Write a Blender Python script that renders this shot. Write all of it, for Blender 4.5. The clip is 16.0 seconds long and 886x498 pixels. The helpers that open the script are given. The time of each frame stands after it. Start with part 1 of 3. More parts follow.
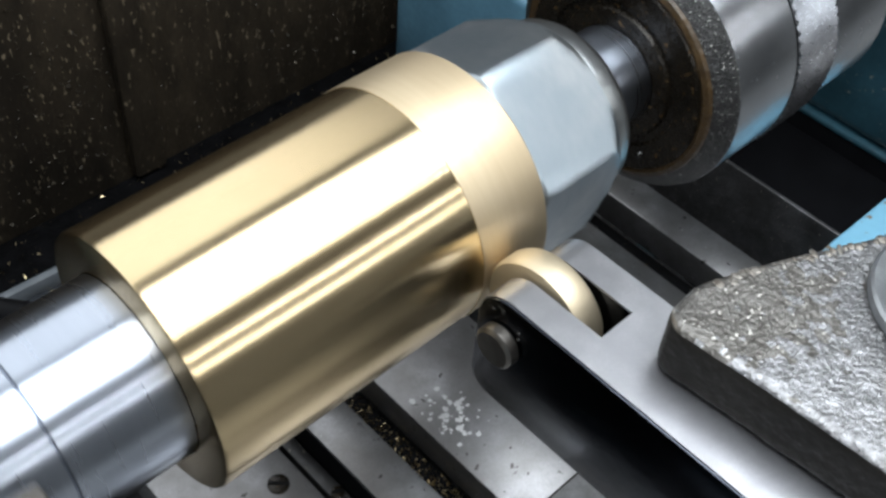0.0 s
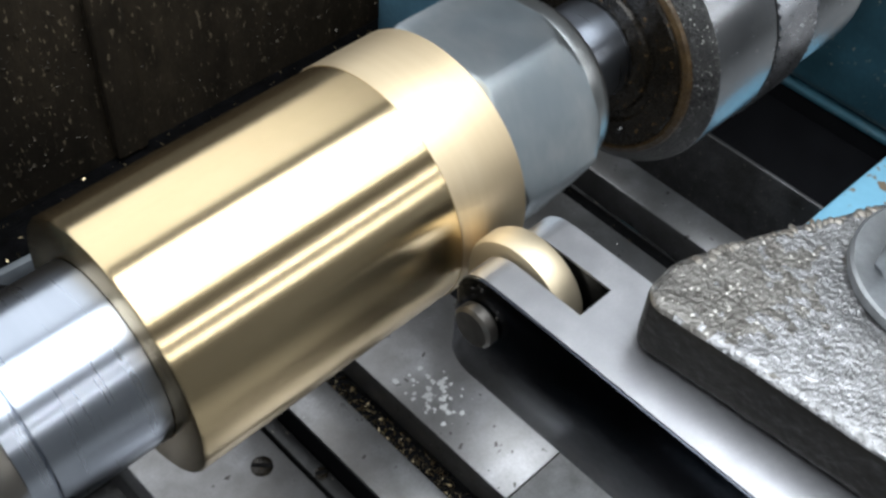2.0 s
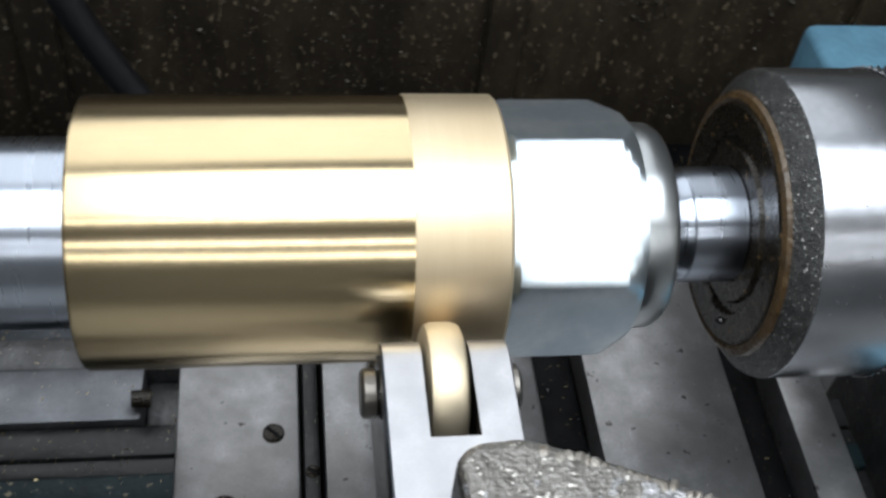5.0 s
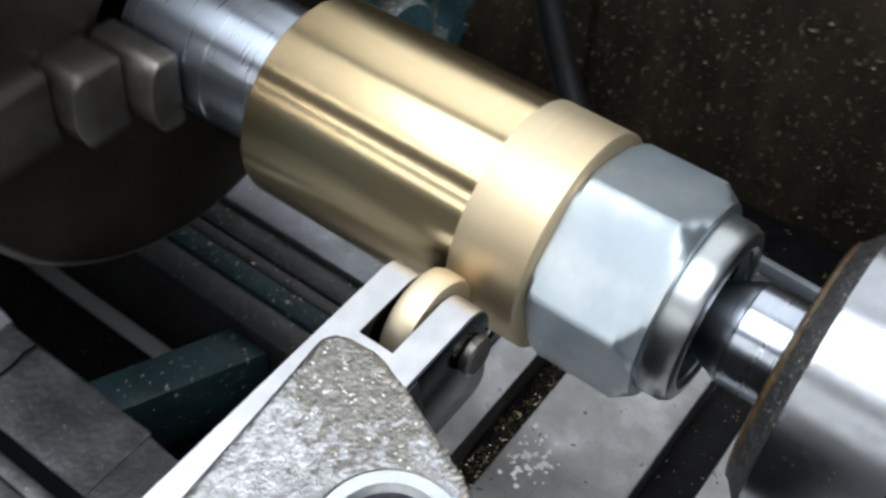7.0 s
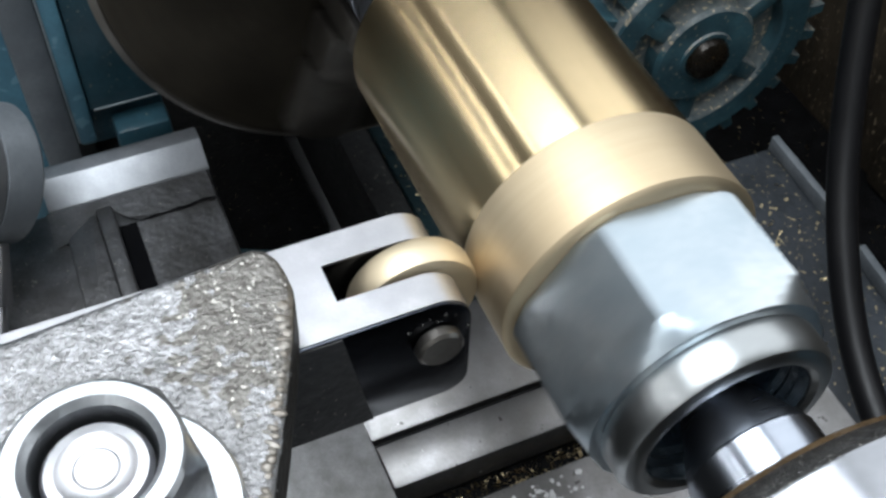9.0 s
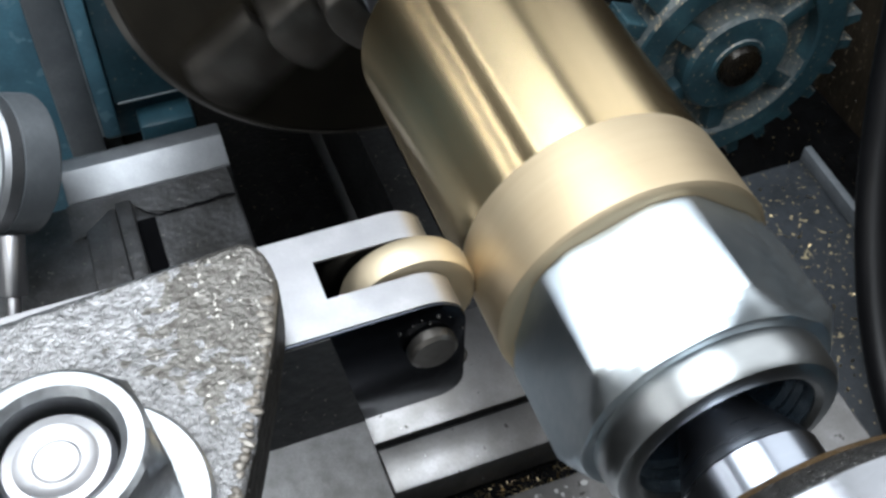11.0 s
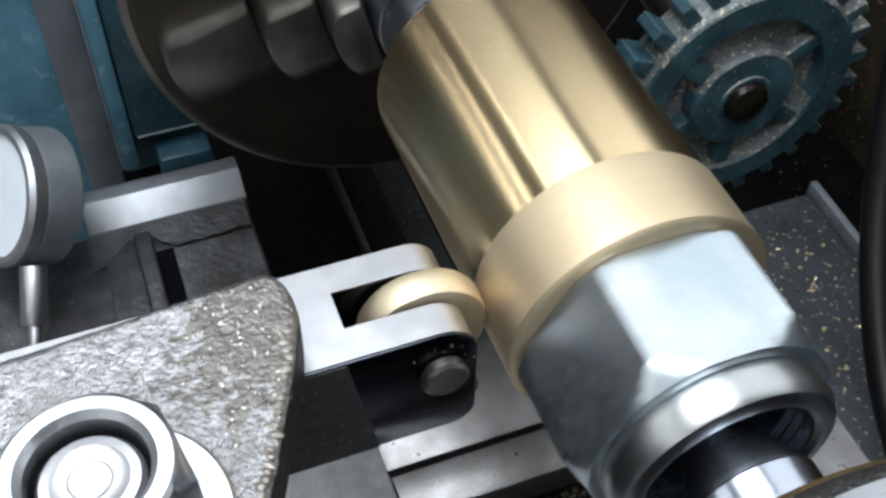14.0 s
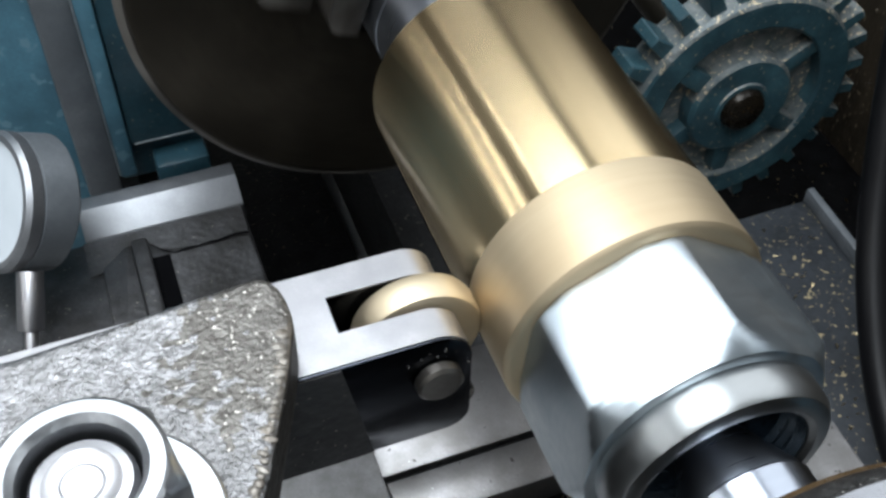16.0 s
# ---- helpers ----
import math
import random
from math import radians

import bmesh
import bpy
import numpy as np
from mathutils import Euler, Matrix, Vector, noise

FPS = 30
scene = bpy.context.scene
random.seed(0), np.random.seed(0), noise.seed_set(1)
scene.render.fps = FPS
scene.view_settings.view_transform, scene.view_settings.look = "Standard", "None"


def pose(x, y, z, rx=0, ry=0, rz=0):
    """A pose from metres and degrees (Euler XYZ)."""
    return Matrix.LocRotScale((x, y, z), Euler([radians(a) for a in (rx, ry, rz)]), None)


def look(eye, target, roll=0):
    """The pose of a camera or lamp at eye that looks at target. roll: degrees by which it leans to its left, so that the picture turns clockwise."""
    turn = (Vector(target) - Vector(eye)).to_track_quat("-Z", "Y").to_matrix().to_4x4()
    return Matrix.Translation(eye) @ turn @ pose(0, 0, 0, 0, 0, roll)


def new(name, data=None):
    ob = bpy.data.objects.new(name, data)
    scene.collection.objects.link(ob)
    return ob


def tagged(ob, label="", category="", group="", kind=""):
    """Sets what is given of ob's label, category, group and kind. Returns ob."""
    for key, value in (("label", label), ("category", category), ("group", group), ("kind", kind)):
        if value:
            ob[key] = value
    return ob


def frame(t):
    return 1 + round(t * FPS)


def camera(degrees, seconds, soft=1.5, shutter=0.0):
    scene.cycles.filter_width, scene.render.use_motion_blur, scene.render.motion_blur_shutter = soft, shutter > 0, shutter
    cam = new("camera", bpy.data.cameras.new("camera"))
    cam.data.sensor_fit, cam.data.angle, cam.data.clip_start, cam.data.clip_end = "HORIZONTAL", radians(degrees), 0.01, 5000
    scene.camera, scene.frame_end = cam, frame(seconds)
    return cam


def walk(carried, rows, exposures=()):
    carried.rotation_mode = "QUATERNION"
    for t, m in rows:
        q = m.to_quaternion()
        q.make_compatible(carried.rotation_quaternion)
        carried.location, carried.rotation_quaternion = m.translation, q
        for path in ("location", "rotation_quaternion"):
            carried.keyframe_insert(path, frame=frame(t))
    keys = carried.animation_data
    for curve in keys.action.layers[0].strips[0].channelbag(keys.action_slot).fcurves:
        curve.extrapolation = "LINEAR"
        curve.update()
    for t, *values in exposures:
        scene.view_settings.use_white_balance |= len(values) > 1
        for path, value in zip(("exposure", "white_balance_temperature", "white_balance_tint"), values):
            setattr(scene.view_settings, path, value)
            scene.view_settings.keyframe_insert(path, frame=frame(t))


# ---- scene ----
# The rotating parts lie on the x axis (headstock at -x, tailstock at +x); the operator stands at -y.
PATH = [
    (0.0, -0.1096, -0.1393, 0.1954, 42.25, -3.46, -43.37),
    (0.5, -0.1077, -0.1395, 0.1937, 41.56, -3.41, -43.71),
    (1.0, -0.1071, -0.1398, 0.1938, 41.49, -3.54, -44.20),
    (1.5, -0.1070, -0.1401, 0.1938, 41.17, -3.37, -44.40),
    (2.0, -0.1064, -0.1399, 0.1942, 41.14, -3.35, -44.30),
    (2.5, -0.1052, -0.1398, 0.1940, 40.97, -3.43, -43.89),
    (3.0, -0.1003, -0.1426, 0.1946, 40.75, -3.24, -43.35),
    (5.5, 0.0322, -0.1976, 0.2031, 41.49, -3.94, 6.22),
    (6.0, 0.0721, -0.2146, 0.2214, 42.78, -1.28, 16.09),
    (6.5, 0.1010, -0.2073, 0.2266, 43.04, -0.82, 23.49),
    (7.0, 0.1263, -0.1804, 0.2222, 40.81, -1.24, 37.05),
    (7.5, 0.1470, -0.1524, 0.2257, 40.06, -0.64, 48.80),
    (8.0, 0.1665, -0.1299, 0.2216, 41.32, -0.19, 58.72),
    (8.5, 0.1640, -0.1141, 0.2025, 39.73, -1.03, 64.43),
    (11.0, 0.1650, -0.0946, 0.1918, 39.74, -0.71, 68.99),
    (11.5, 0.1637, -0.0947, 0.1921, 39.43, -0.98, 69.23),
    (12.0, 0.1653, -0.0958, 0.1946, 40.21, -0.60, 69.31),
    (12.5, 0.1679, -0.0972, 0.1975, 40.60, -0.49, 69.69),
    (13.0, 0.1686, -0.0972, 0.1982, 40.73, -0.33, 69.61),
    (13.5, 0.1692, -0.0972, 0.1980, 40.88, -0.33, 69.56),
    (14.0, 0.1705, -0.0973, 0.1993, 41.35, -0.44, 69.52),
    (14.5, 0.1701, -0.0978, 0.1988, 41.46, -0.78, 69.64),
    (15.0, 0.1718, -0.0970, 0.1995, 41.76, -0.57, 69.46),
    (15.5, 0.1714, -0.0971, 0.1990, 41.79, -0.48, 69.45),
    (16.0, 0.1714, -0.0966, 0.1989, 41.77, -0.50, 69.51),
]
cam = camera(43.58, 16.0, soft=2.8, shutter=0.35)
walk(cam, [(r[0], pose(*r[1:])) for r in PATH])

# ---- light: tube lamps over the machine in a dim workshop ----
world = bpy.data.worlds.new("workshop")
world.use_nodes = True
scene.world = world
world.node_tree.nodes["Background"].inputs[0].default_value = (0.55, 0.62, 0.72, 1)
world.node_tree.nodes["Background"].inputs[1].default_value = 0.012


def tube_light(eye, target, long, wide, watts, colour):
    data = bpy.data.lights.new("tube_light", "AREA")
    data.shape, data.size, data.size_y, data.energy, data.color = "RECTANGLE", long, wide, watts, colour
    ob = new("tube_light", data)
    ob.matrix_world = look(eye, target)
    return ob


tube_light((0.02, -0.19, 0.86), (0.02, -0.17, 0), 1.10, 0.58, 14.8, (0.875, 0.94, 1.0))
tube_light((-0.32, 0.76, 0.86), (-0.32, 0.10, 0), 1.7, 1.04, 9.8, (0.90, 0.95, 1.0))
tube_light((0.0, -0.55, 0.86), (0, 0, 0), 2.6, 0.03, 2.0, (0.95, 0.98, 1.0))
tube_light((0.0, -0.90, 0.70), (0, 0, 0), 2.9, 0.032, 3.0, (0.95, 0.98, 1.0))
tube_light((0.0, -1.02, 0.52), (0, 0, 0), 2.9, 0.05, 3.0, (0.95, 0.98, 1.0))
scene.view_settings.exposure = 0.22


# ---- materials ----
def mat(name, base, rough=0.5, metal=0.0, dark=None, scale=60, amount=0.5, bump=0.0, bump_scale=300,
        stretch=(1, 1, 1), rough_var=0.15, speck=None, speck_scale=500, speck_cut=0.62, aniso=0.0, tone=0.0, spec=0.5):
    """Noise-varied surface: large stains towards dark, fine grain, bump, optional bright specks."""
    m = bpy.data.materials.new(name)
    m.use_nodes = True
    nt = m.node_tree
    N, L = nt.nodes, nt.links
    bs = N["Principled BSDF"]
    bs.inputs["Metallic"].default_value, bs.inputs["Specular IOR Level"].default_value = metal, spec
    if aniso:
        # turning marks run round the x axis, so gloss spreads along it
        bs.inputs["Anisotropic"].default_value, bs.inputs["Anisotropic Rotation"].default_value = aniso, 0.25
        tg = N.new("ShaderNodeTangent")
        tg.direction_type, tg.axis = "RADIAL", "X"
        L.new(tg.outputs[0], bs.inputs["Tangent"])
    co = N.new("ShaderNodeTexCoord")
    mp = N.new("ShaderNodeMapping")
    mp.inputs["Scale"].default_value = stretch
    L.new(co.outputs["Object"], mp.inputs["Vector"])

    def noise_node(sc, detail=4):
        n = N.new("ShaderNodeTexNoise")
        n.inputs["Scale"].default_value, n.inputs["Detail"].default_value = sc, detail
        L.new(mp.outputs[0], n.inputs["Vector"])
        return n

    def ramp(src, a, b, ca=(0, 0, 0, 1), cb=(1, 1, 1, 1)):
        r = N.new("ShaderNodeValToRGB")
        r.color_ramp.elements[0].position, r.color_ramp.elements[1].position = a, b
        r.color_ramp.elements[0].color, r.color_ramp.elements[1].color = ca, cb
        L.new(src, r.inputs[0])
        return r

    def mix(fac, a, b):
        x = N.new("ShaderNodeMix")
        x.data_type = "RGBA"
        for k, v in ((0, fac), (6, a), (7, b)):
            if isinstance(v, (int, float)):
                x.inputs[k].default_value = v
            elif isinstance(v, tuple):
                x.inputs[k].default_value = (*v, 1) if len(v) == 3 else v
            else:
                L.new(v, x.inputs[k])
        return x.outputs[2]

    big, fine = noise_node(scale), noise_node(scale * 9, 6)
    dark = dark or tuple(c * 0.55 for c in base)
    f1 = ramp(big.outputs[0], 0.5 - 0.5 * amount, 0.75)
    col = mix(f1.outputs[0], dark, base)
    f2 = ramp(fine.outputs[0], 0.3, 0.7)
    col = mix(f2.outputs[0], mix(0.35, col, dark), col)
    if tone:
        st = noise_node(tone, 3)
        f0 = ramp(st.outputs[0], 0.42, 0.62)
        col = mix(f0.outputs[0], mix(0.65, col, dark), col)
    if speck:
        sp = noise_node(speck_scale, 2)
        f3 = ramp(sp.outputs[0], speck_cut, speck_cut + 0.05)
        col = mix(f3.outputs[0], col, speck)
    L.new(col, bs.inputs["Base Color"])
    mr = N.new("ShaderNodeMapRange")
    mr.inputs["To Min"].default_value, mr.inputs["To Max"].default_value = rough + rough_var, max(0.03, rough - rough_var)
    L.new(fine.outputs[0], mr.inputs["Value"])
    L.new(mr.outputs[0], bs.inputs["Roughness"])
    if bump:
        bn = noise_node(bump_scale, 5)
        b = N.new("ShaderNodeBump")
        b.inputs["Strength"].default_value, b.inputs["Distance"].default_value = bump, 0.001
        L.new(bn.outputs[0], b.inputs["Height"])
        L.new(b.outputs[0], bs.inputs["Normal"])
    return m


RING = (1, 0.02, 0.02)      # stretches grain into turning marks round the x axis
M_BRONZE = mat("burnished_bronze", (0.71, 0.565, 0.35), 0.26, 1, (0.64, 0.495, 0.29), 60, 0.6, 0.0, 1500, (0.25, 1, 1), 0.012, aniso=0.95)
M_BRONZE_MATT = mat("turned_bronze", (0.68, 0.57, 0.40), 0.56, 1, (0.60, 0.48, 0.32), 60, 0.6, 0.05, 1800, (1, 0.1, 0.1), 0.05, aniso=0.4)
M_ROLLER = mat("pale_roller_bronze", (0.66, 0.57, 0.42), 0.52, 1, (0.58, 0.49, 0.35), 80, 0.6, 0.05, 900, rough_var=0.05)
M_STEEL = mat("turned_steel", (0.44, 0.475, 0.54), 0.28, 1, (0.35, 0.385, 0.445), 60, 0.7, 0.0, 1500, (1, 0.08, 0.08), 0.025, aniso=0.65)
M_STEEL_NUT = mat("bright_zinc", (0.62, 0.645, 0.65), 0.35, 1, (0.33, 0.395, 0.445), 60, 0.9, rough_var=0.10, tone=48)
M_COLLAR = mat("polished_collar_steel", (0.46, 0.475, 0.48), 0.31, 1, (0.31, 0.325, 0.33), 70, 0.7, rough_var=0.06, tone=40)
M_WORN_NUT = mat("worn_nut_steel", (0.46, 0.48, 0.50), 0.36, 1, (0.27, 0.28, 0.29), 120, 0.7, 0.12, 500, rough_var=0.14)
M_GROUND = mat("ground_steel", (0.51, 0.51, 0.525), 0.37, 1, (0.37, 0.37, 0.385), 150, 0.5, 0.04, 900, rough_var=0.10, tone=70)
M_BLACK_STEEL = mat("blackened_steel", (0.058, 0.063, 0.075), 0.19, 1.0, (0.030, 0.033, 0.040), 80, 0.5, 0.06, 500, rough_var=0.06)
M_KNURL = mat("knurled_grip_steel", (0.17, 0.175, 0.185), 0.30, 0.9, (0.07, 0.07, 0.075), 120, 0.6)
M_OILY = mat("oily_black_steel", (0.022, 0.017, 0.011), 0.26, 0.4, (0.007, 0.006, 0.005), 130, 0.7, 0.25, 300, speck=(0.16, 0.10, 0.045), speck_scale=700, speck_cut=0.67, spec=0.35)
M_SLUDGE = mat("brown_oil_sludge", (0.075, 0.045, 0.018), 0.30, 0.1, (0.020, 0.013, 0.007), 260, 0.7, 0.7, 420, spec=0.4)
M_BEVEL = mat("pitted_dark_bevel", (0.055, 0.054, 0.053), 0.30, 0.6, (0.015, 0.015, 0.015), 320, 0.6, 0.8, 1500, speck=(0.42, 0.41, 0.39), speck_scale=1500, speck_cut=0.65)
M_CHUCK = mat("dark_chuck_steel", (0.085, 0.073, 0.056), 0.38, 0.8, (0.030, 0.026, 0.020), 40, 0.6, 0.15, 500, tone=22)
M_JAW = mat("jaw_steel", (0.25, 0.235, 0.215), 0.36, 0.95, (0.11, 0.10, 0.088), 60, 0.6, 0.15, 500, tone=60)
M_CAST = mat("rough_cast_iron", (0.45, 0.45, 0.465), 0.30, 0.88, (0.12, 0.118, 0.115), 420, 0.6, 0.6, 1000, rough_var=0.18, tone=26)
M_CAST_STAIN = mat("brown_stained_cast", (0.235, 0.225, 0.21), 0.34, 0.8, (0.052, 0.046, 0.039), 420, 0.7, 0.6, 1000, rough_var=0.18, speck=(0.5, 0.48, 0.44), speck_scale=700, speck_cut=0.63)
M_CAST_RIM = mat("rusty_cast_rim", (0.30, 0.285, 0.26), 0.40, 0.7, (0.09, 0.07, 0.05), 330, 0.8, 0.5, 700)
# near-black copy of the cast iron, with the shade of the flanks in its colour
M_CAST_SHADED = mat("shade_dark_cast_iron", (0.024, 0.022, 0.020), 0.55, 0.0, (0.010, 0.009, 0.008), 60, 0.6, 0.8, 260, spec=0.12)
M_PLATE = mat("scraped_slide_steel", (0.31, 0.31, 0.32), 0.37, 0.85, (0.14, 0.136, 0.132), 130, 0.75, 0.07, 520, rough_var=0.18, speck=(0.06, 0.056, 0.053), speck_scale=260, speck_cut=0.69, tone=40)
# chip-flecked near-black: the shade of deep recesses is in the colour
M_SLOT = mat("shaded_chip_slot", (0.009, 0.009, 0.010), 0.4, 0.2, (0.003, 0.003, 0.003), 120, 0.5, 0.4, 500, speck=(0.24, 0.20, 0.12), speck_scale=800, speck_cut=0.71, spec=0.05)
M_BED = mat("worn_bed_iron", (0.17, 0.17, 0.178), 0.45, 0.8, (0.045, 0.043, 0.041), 90, 0.8, 0.5, 320, speck=(0.40, 0.38, 0.32), speck_scale=650, speck_cut=0.70, tone=35)
M_BLUE = mat("chipped_blue_paint", (0.032, 0.090, 0.120), 0.36, 0.0, (0.010, 0.028, 0.038), 45, 0.7, 0.35, 250, speck=(0.24, 0.22, 0.18), speck_scale=520, speck_cut=0.69)
M_WEB = mat("oily_teal_web", (0.014, 0.032, 0.038), 0.45, 0.0, (0.005, 0.010, 0.012), 60, 0.7, 0.5, 300, speck=(0.22, 0.19, 0.13), speck_scale=330, speck_cut=0.66, spec=0.2)
M_LEDGE = mat("scuffed_ledge_steel", (0.40, 0.41, 0.43), 0.48, 0.9, (0.25, 0.26, 0.275), 120, 0.7, 0.1, 500, tone=50)
M_RAIL = mat("oily_ground_rail", (0.20, 0.205, 0.22), 0.42, 0.8, (0.09, 0.092, 0.10), 110, 0.7, 0.1, 500, tone=40)
M_EDGE = mat("bare_worn_edge", (0.52, 0.56, 0.58), 0.4, 0.7, (0.22, 0.27, 0.30), 120, 0.6, 0.2, 400)
M_LIGHT_BLUE = mat("light_blue_paint", (0.13, 0.28, 0.38), 0.35, 0.0, (0.05, 0.115, 0.165), 30, 0.7, 0.2, 200)
M_GREY = mat("grey_painted_iron", (0.17, 0.185, 0.20), 0.5, 0.0, (0.085, 0.095, 0.105), 60, 0.7, 0.3, 250, tone=30)
M_TRAY = mat("dirty_chip_tray", (0.07, 0.078, 0.09), 0.40, 0.2, (0.022, 0.025, 0.028), 35, 0.7, 0.4, 260, speck=(0.40, 0.33, 0.20), speck_scale=380, speck_cut=0.64, spec=0.3)
M_GUARD = mat("oil_blackened_guard", (0.072, 0.055, 0.036), 0.45, 0.0, (0.008, 0.007, 0.006), 70, 1.0, 1.0, 120, (1, 1, 0.35), speck=(0.17, 0.135, 0.09), speck_scale=480, speck_cut=0.65, tone=9, spec=0.25)
M_CHIP = mat("bronze_chips", (0.62, 0.50, 0.30), 0.35, 1)
M_CHIP_GREY = mat("steel_chips", (0.55, 0.55, 0.55), 0.35, 1)
M_RUBBER = mat("black_cable_rubber", (0.006, 0.006, 0.007), 0.42, spec=0.35)
M_WALL_WHITE = mat("reflecting_white_wall", (0.78, 0.78, 0.76), 0.8, scale=4)
M_DIAL = mat("white_dial_card", (0.62, 0.67, 0.71), 0.25, rough_var=0.03, dark=(0.55, 0.60, 0.64))
M_WALL = mat("workshop_wall", (0.36, 0.36, 0.355), 0.8, scale=4)
M_CHIPPED = mat("peeling_light_blue", (0.20, 0.45, 0.60), 0.4, 0.0, (0.14, 0.32, 0.44), 30, 0.6, 0.35, 200, speck=(0.16, 0.12, 0.08), speck_scale=160, speck_cut=0.58)
M_DULL = mat("dull_oily_iron", (0.042, 0.042, 0.043), 0.42, 0.6, (0.014, 0.014, 0.014), 50, 0.7, 0.3, 320, speck=(0.3, 0.27, 0.22), speck_scale=650, speck_cut=0.69)
# near-black that paints shade on flanks and recesses, and fills the dark joint
M_SHADE_JOINT = mat("shade_and_joint_black", (0.005, 0.0052, 0.006), 0.95, 0.0, (0.0025, 0.0025, 0.003), 60, rough_var=0.02, spec=0.03)
M_OIL = mat("black_oil", (0.012, 0.011, 0.010), 0.06, 0.0, rough_var=0.01)
M_BARREL = mat("plain_barrel_steel", (0.36, 0.37, 0.39), 0.25, 1, (0.25, 0.26, 0.28), 60, 0.6, 0.03, 700, rough_var=0.06)
M_GEAR = mat("dusty_blue_gear", (0.060, 0.145, 0.175), 0.42, 0.0, (0.018, 0.048, 0.062), 80, 0.75, 0.5, 300, speck=(0.30, 0.26, 0.20), speck_scale=420, speck_cut=0.66, tone=40)
M_GEAR_DUST = mat("chip_dusted_blue", (0.30, 0.31, 0.30), 0.42, 0.3, (0.05, 0.085, 0.10), 160, 0.7, 0.9, 380, speck=(0.62, 0.52, 0.36), speck_scale=420, speck_cut=0.60)
M_FRONT_PLATE = mat("pitted_front_plate", (0.36, 0.36, 0.37), 0.42, 0.75, (0.16, 0.157, 0.153), 160, 0.75, 0.12, 420, rough_var=0.18)
M_PANEL = mat("faded_blue_panel", (0.12, 0.30, 0.40), 0.42, 0.0, (0.055, 0.125, 0.17), 60, 0.8, 0.3, 250, speck=(0.15, 0.28, 0.355), speck_scale=120, speck_cut=0.60, tone=25)
M_THREAD = mat("blued_bore", (0.06, 0.09, 0.12), 0.3, 0.7, (0.02, 0.03, 0.04), 90)


# ---- mesh helpers ----
def finish(name, bm, material, parent=None, label="", smooth=35):
    me = bpy.data.meshes.new(name)
    bmesh.ops.recalc_face_normals(bm, faces=bm.faces[:])
    for f in bm.faces:
        f.smooth = smooth > 0
    for e in bm.edges:
        e.smooth = len(e.link_faces) == 2 and e.calc_face_angle(0) < radians(smooth)
    bm.to_mesh(me)
    bm.free()
    for mt in (material if isinstance(material, (list, tuple)) else [material]):
        me.materials.append(mt)
    ob = new(name, me)
    if parent:
        ob.parent = parent
    if label:
        ob["label"] = label
    return ob


def part(name, bm, material, parent, label="", smooth=35):
    return finish(name, bm, material, parent, label, smooth)


def root(name, at=(0, 0, 0)):
    ob = new(name)
    ob.location = at
    return ob


def revolve(profile, n=96, closed=True):
    """A ring round the x axis from (x, r) in mm."""
    bm = bmesh.new()
    rings = []
    for x, r in profile:
        if r < 1e-6:
            rings.append([bm.verts.new((x / 1000, 0, 0))])
        else:
            rings.append([bm.verts.new((x / 1000, r / 1000 * math.cos(a), r / 1000 * math.sin(a)))
                          for a in (2 * math.pi * i / n for i in range(n))])
    pairs = list(zip(rings, rings[1:]))
    if closed:
        pairs.append((rings[-1], rings[0]))
    for a, b in pairs:
        if len(a) == 1 and len(b) == 1:
            continue
        for i in range(n):
            j = (i + 1) % n
            if len(a) == 1:
                bm.faces.new((a[0], b[i], b[j]))
            elif len(b) == 1:
                bm.faces.new((a[i], a[j], b[0]))
            else:
                bm.faces.new((a[i], a[j], b[j], b[i]))
    return bm


def prism(points, z0, z1, bevel=0.0, seg=2, axis="z"):
    """A closed outline in mm, drawn out from z0 to z1; axis names the way it is drawn out."""
    bm = bmesh.new()

    def put(u, v, w):
        u, v, w = u / 1000, v / 1000, w / 1000
        return (u, v, w) if axis == "z" else (w, u, v) if axis == "x" else (u, w, v)
    lo = [bm.verts.new(put(u, v, z0)) for u, v in points]
    hi = [bm.verts.new(put(u, v, z1)) for u, v in points]
    bm.faces.new(lo)
    bm.faces.new(hi)
    n = len(points)
    for i in range(n):
        bm.faces.new((lo[i], lo[(i + 1) % n], hi[(i + 1) % n], hi[i]))
    bmesh.ops.recalc_face_normals(bm, faces=bm.faces[:])
    if bevel:
        bmesh.ops.bevel(bm, geom=bm.edges[:], offset=bevel / 1000, segments=seg, affect="EDGES", profile=0.5)
    return bm


def box(x0, x1, y0, y1, z0, z1, bevel=0.8, seg=2):
    return prism([(x0, y0), (x1, y0), (x1, y1), (x0, y1)], z0, z1, bevel, seg)


def disc(r, z0, z1, n=40, bevel=0.4, at=(0, 0)):
    return prism([(at[0] + r * math.cos(2 * math.pi * i / n), at[1] + r * math.sin(2 * math.pi * i / n)) for i in range(n)], z0, z1, bevel)


def add(bm, other):
    """Joins another bmesh into bm."""
    me = bpy.data.meshes.new("tmp")
    other.to_mesh(me)
    other.free()
    bm.from_mesh(me)
    bpy.data.meshes.remove(me)
    return bm


def turn(bm, m):
    bm.transform(m)
    return bm


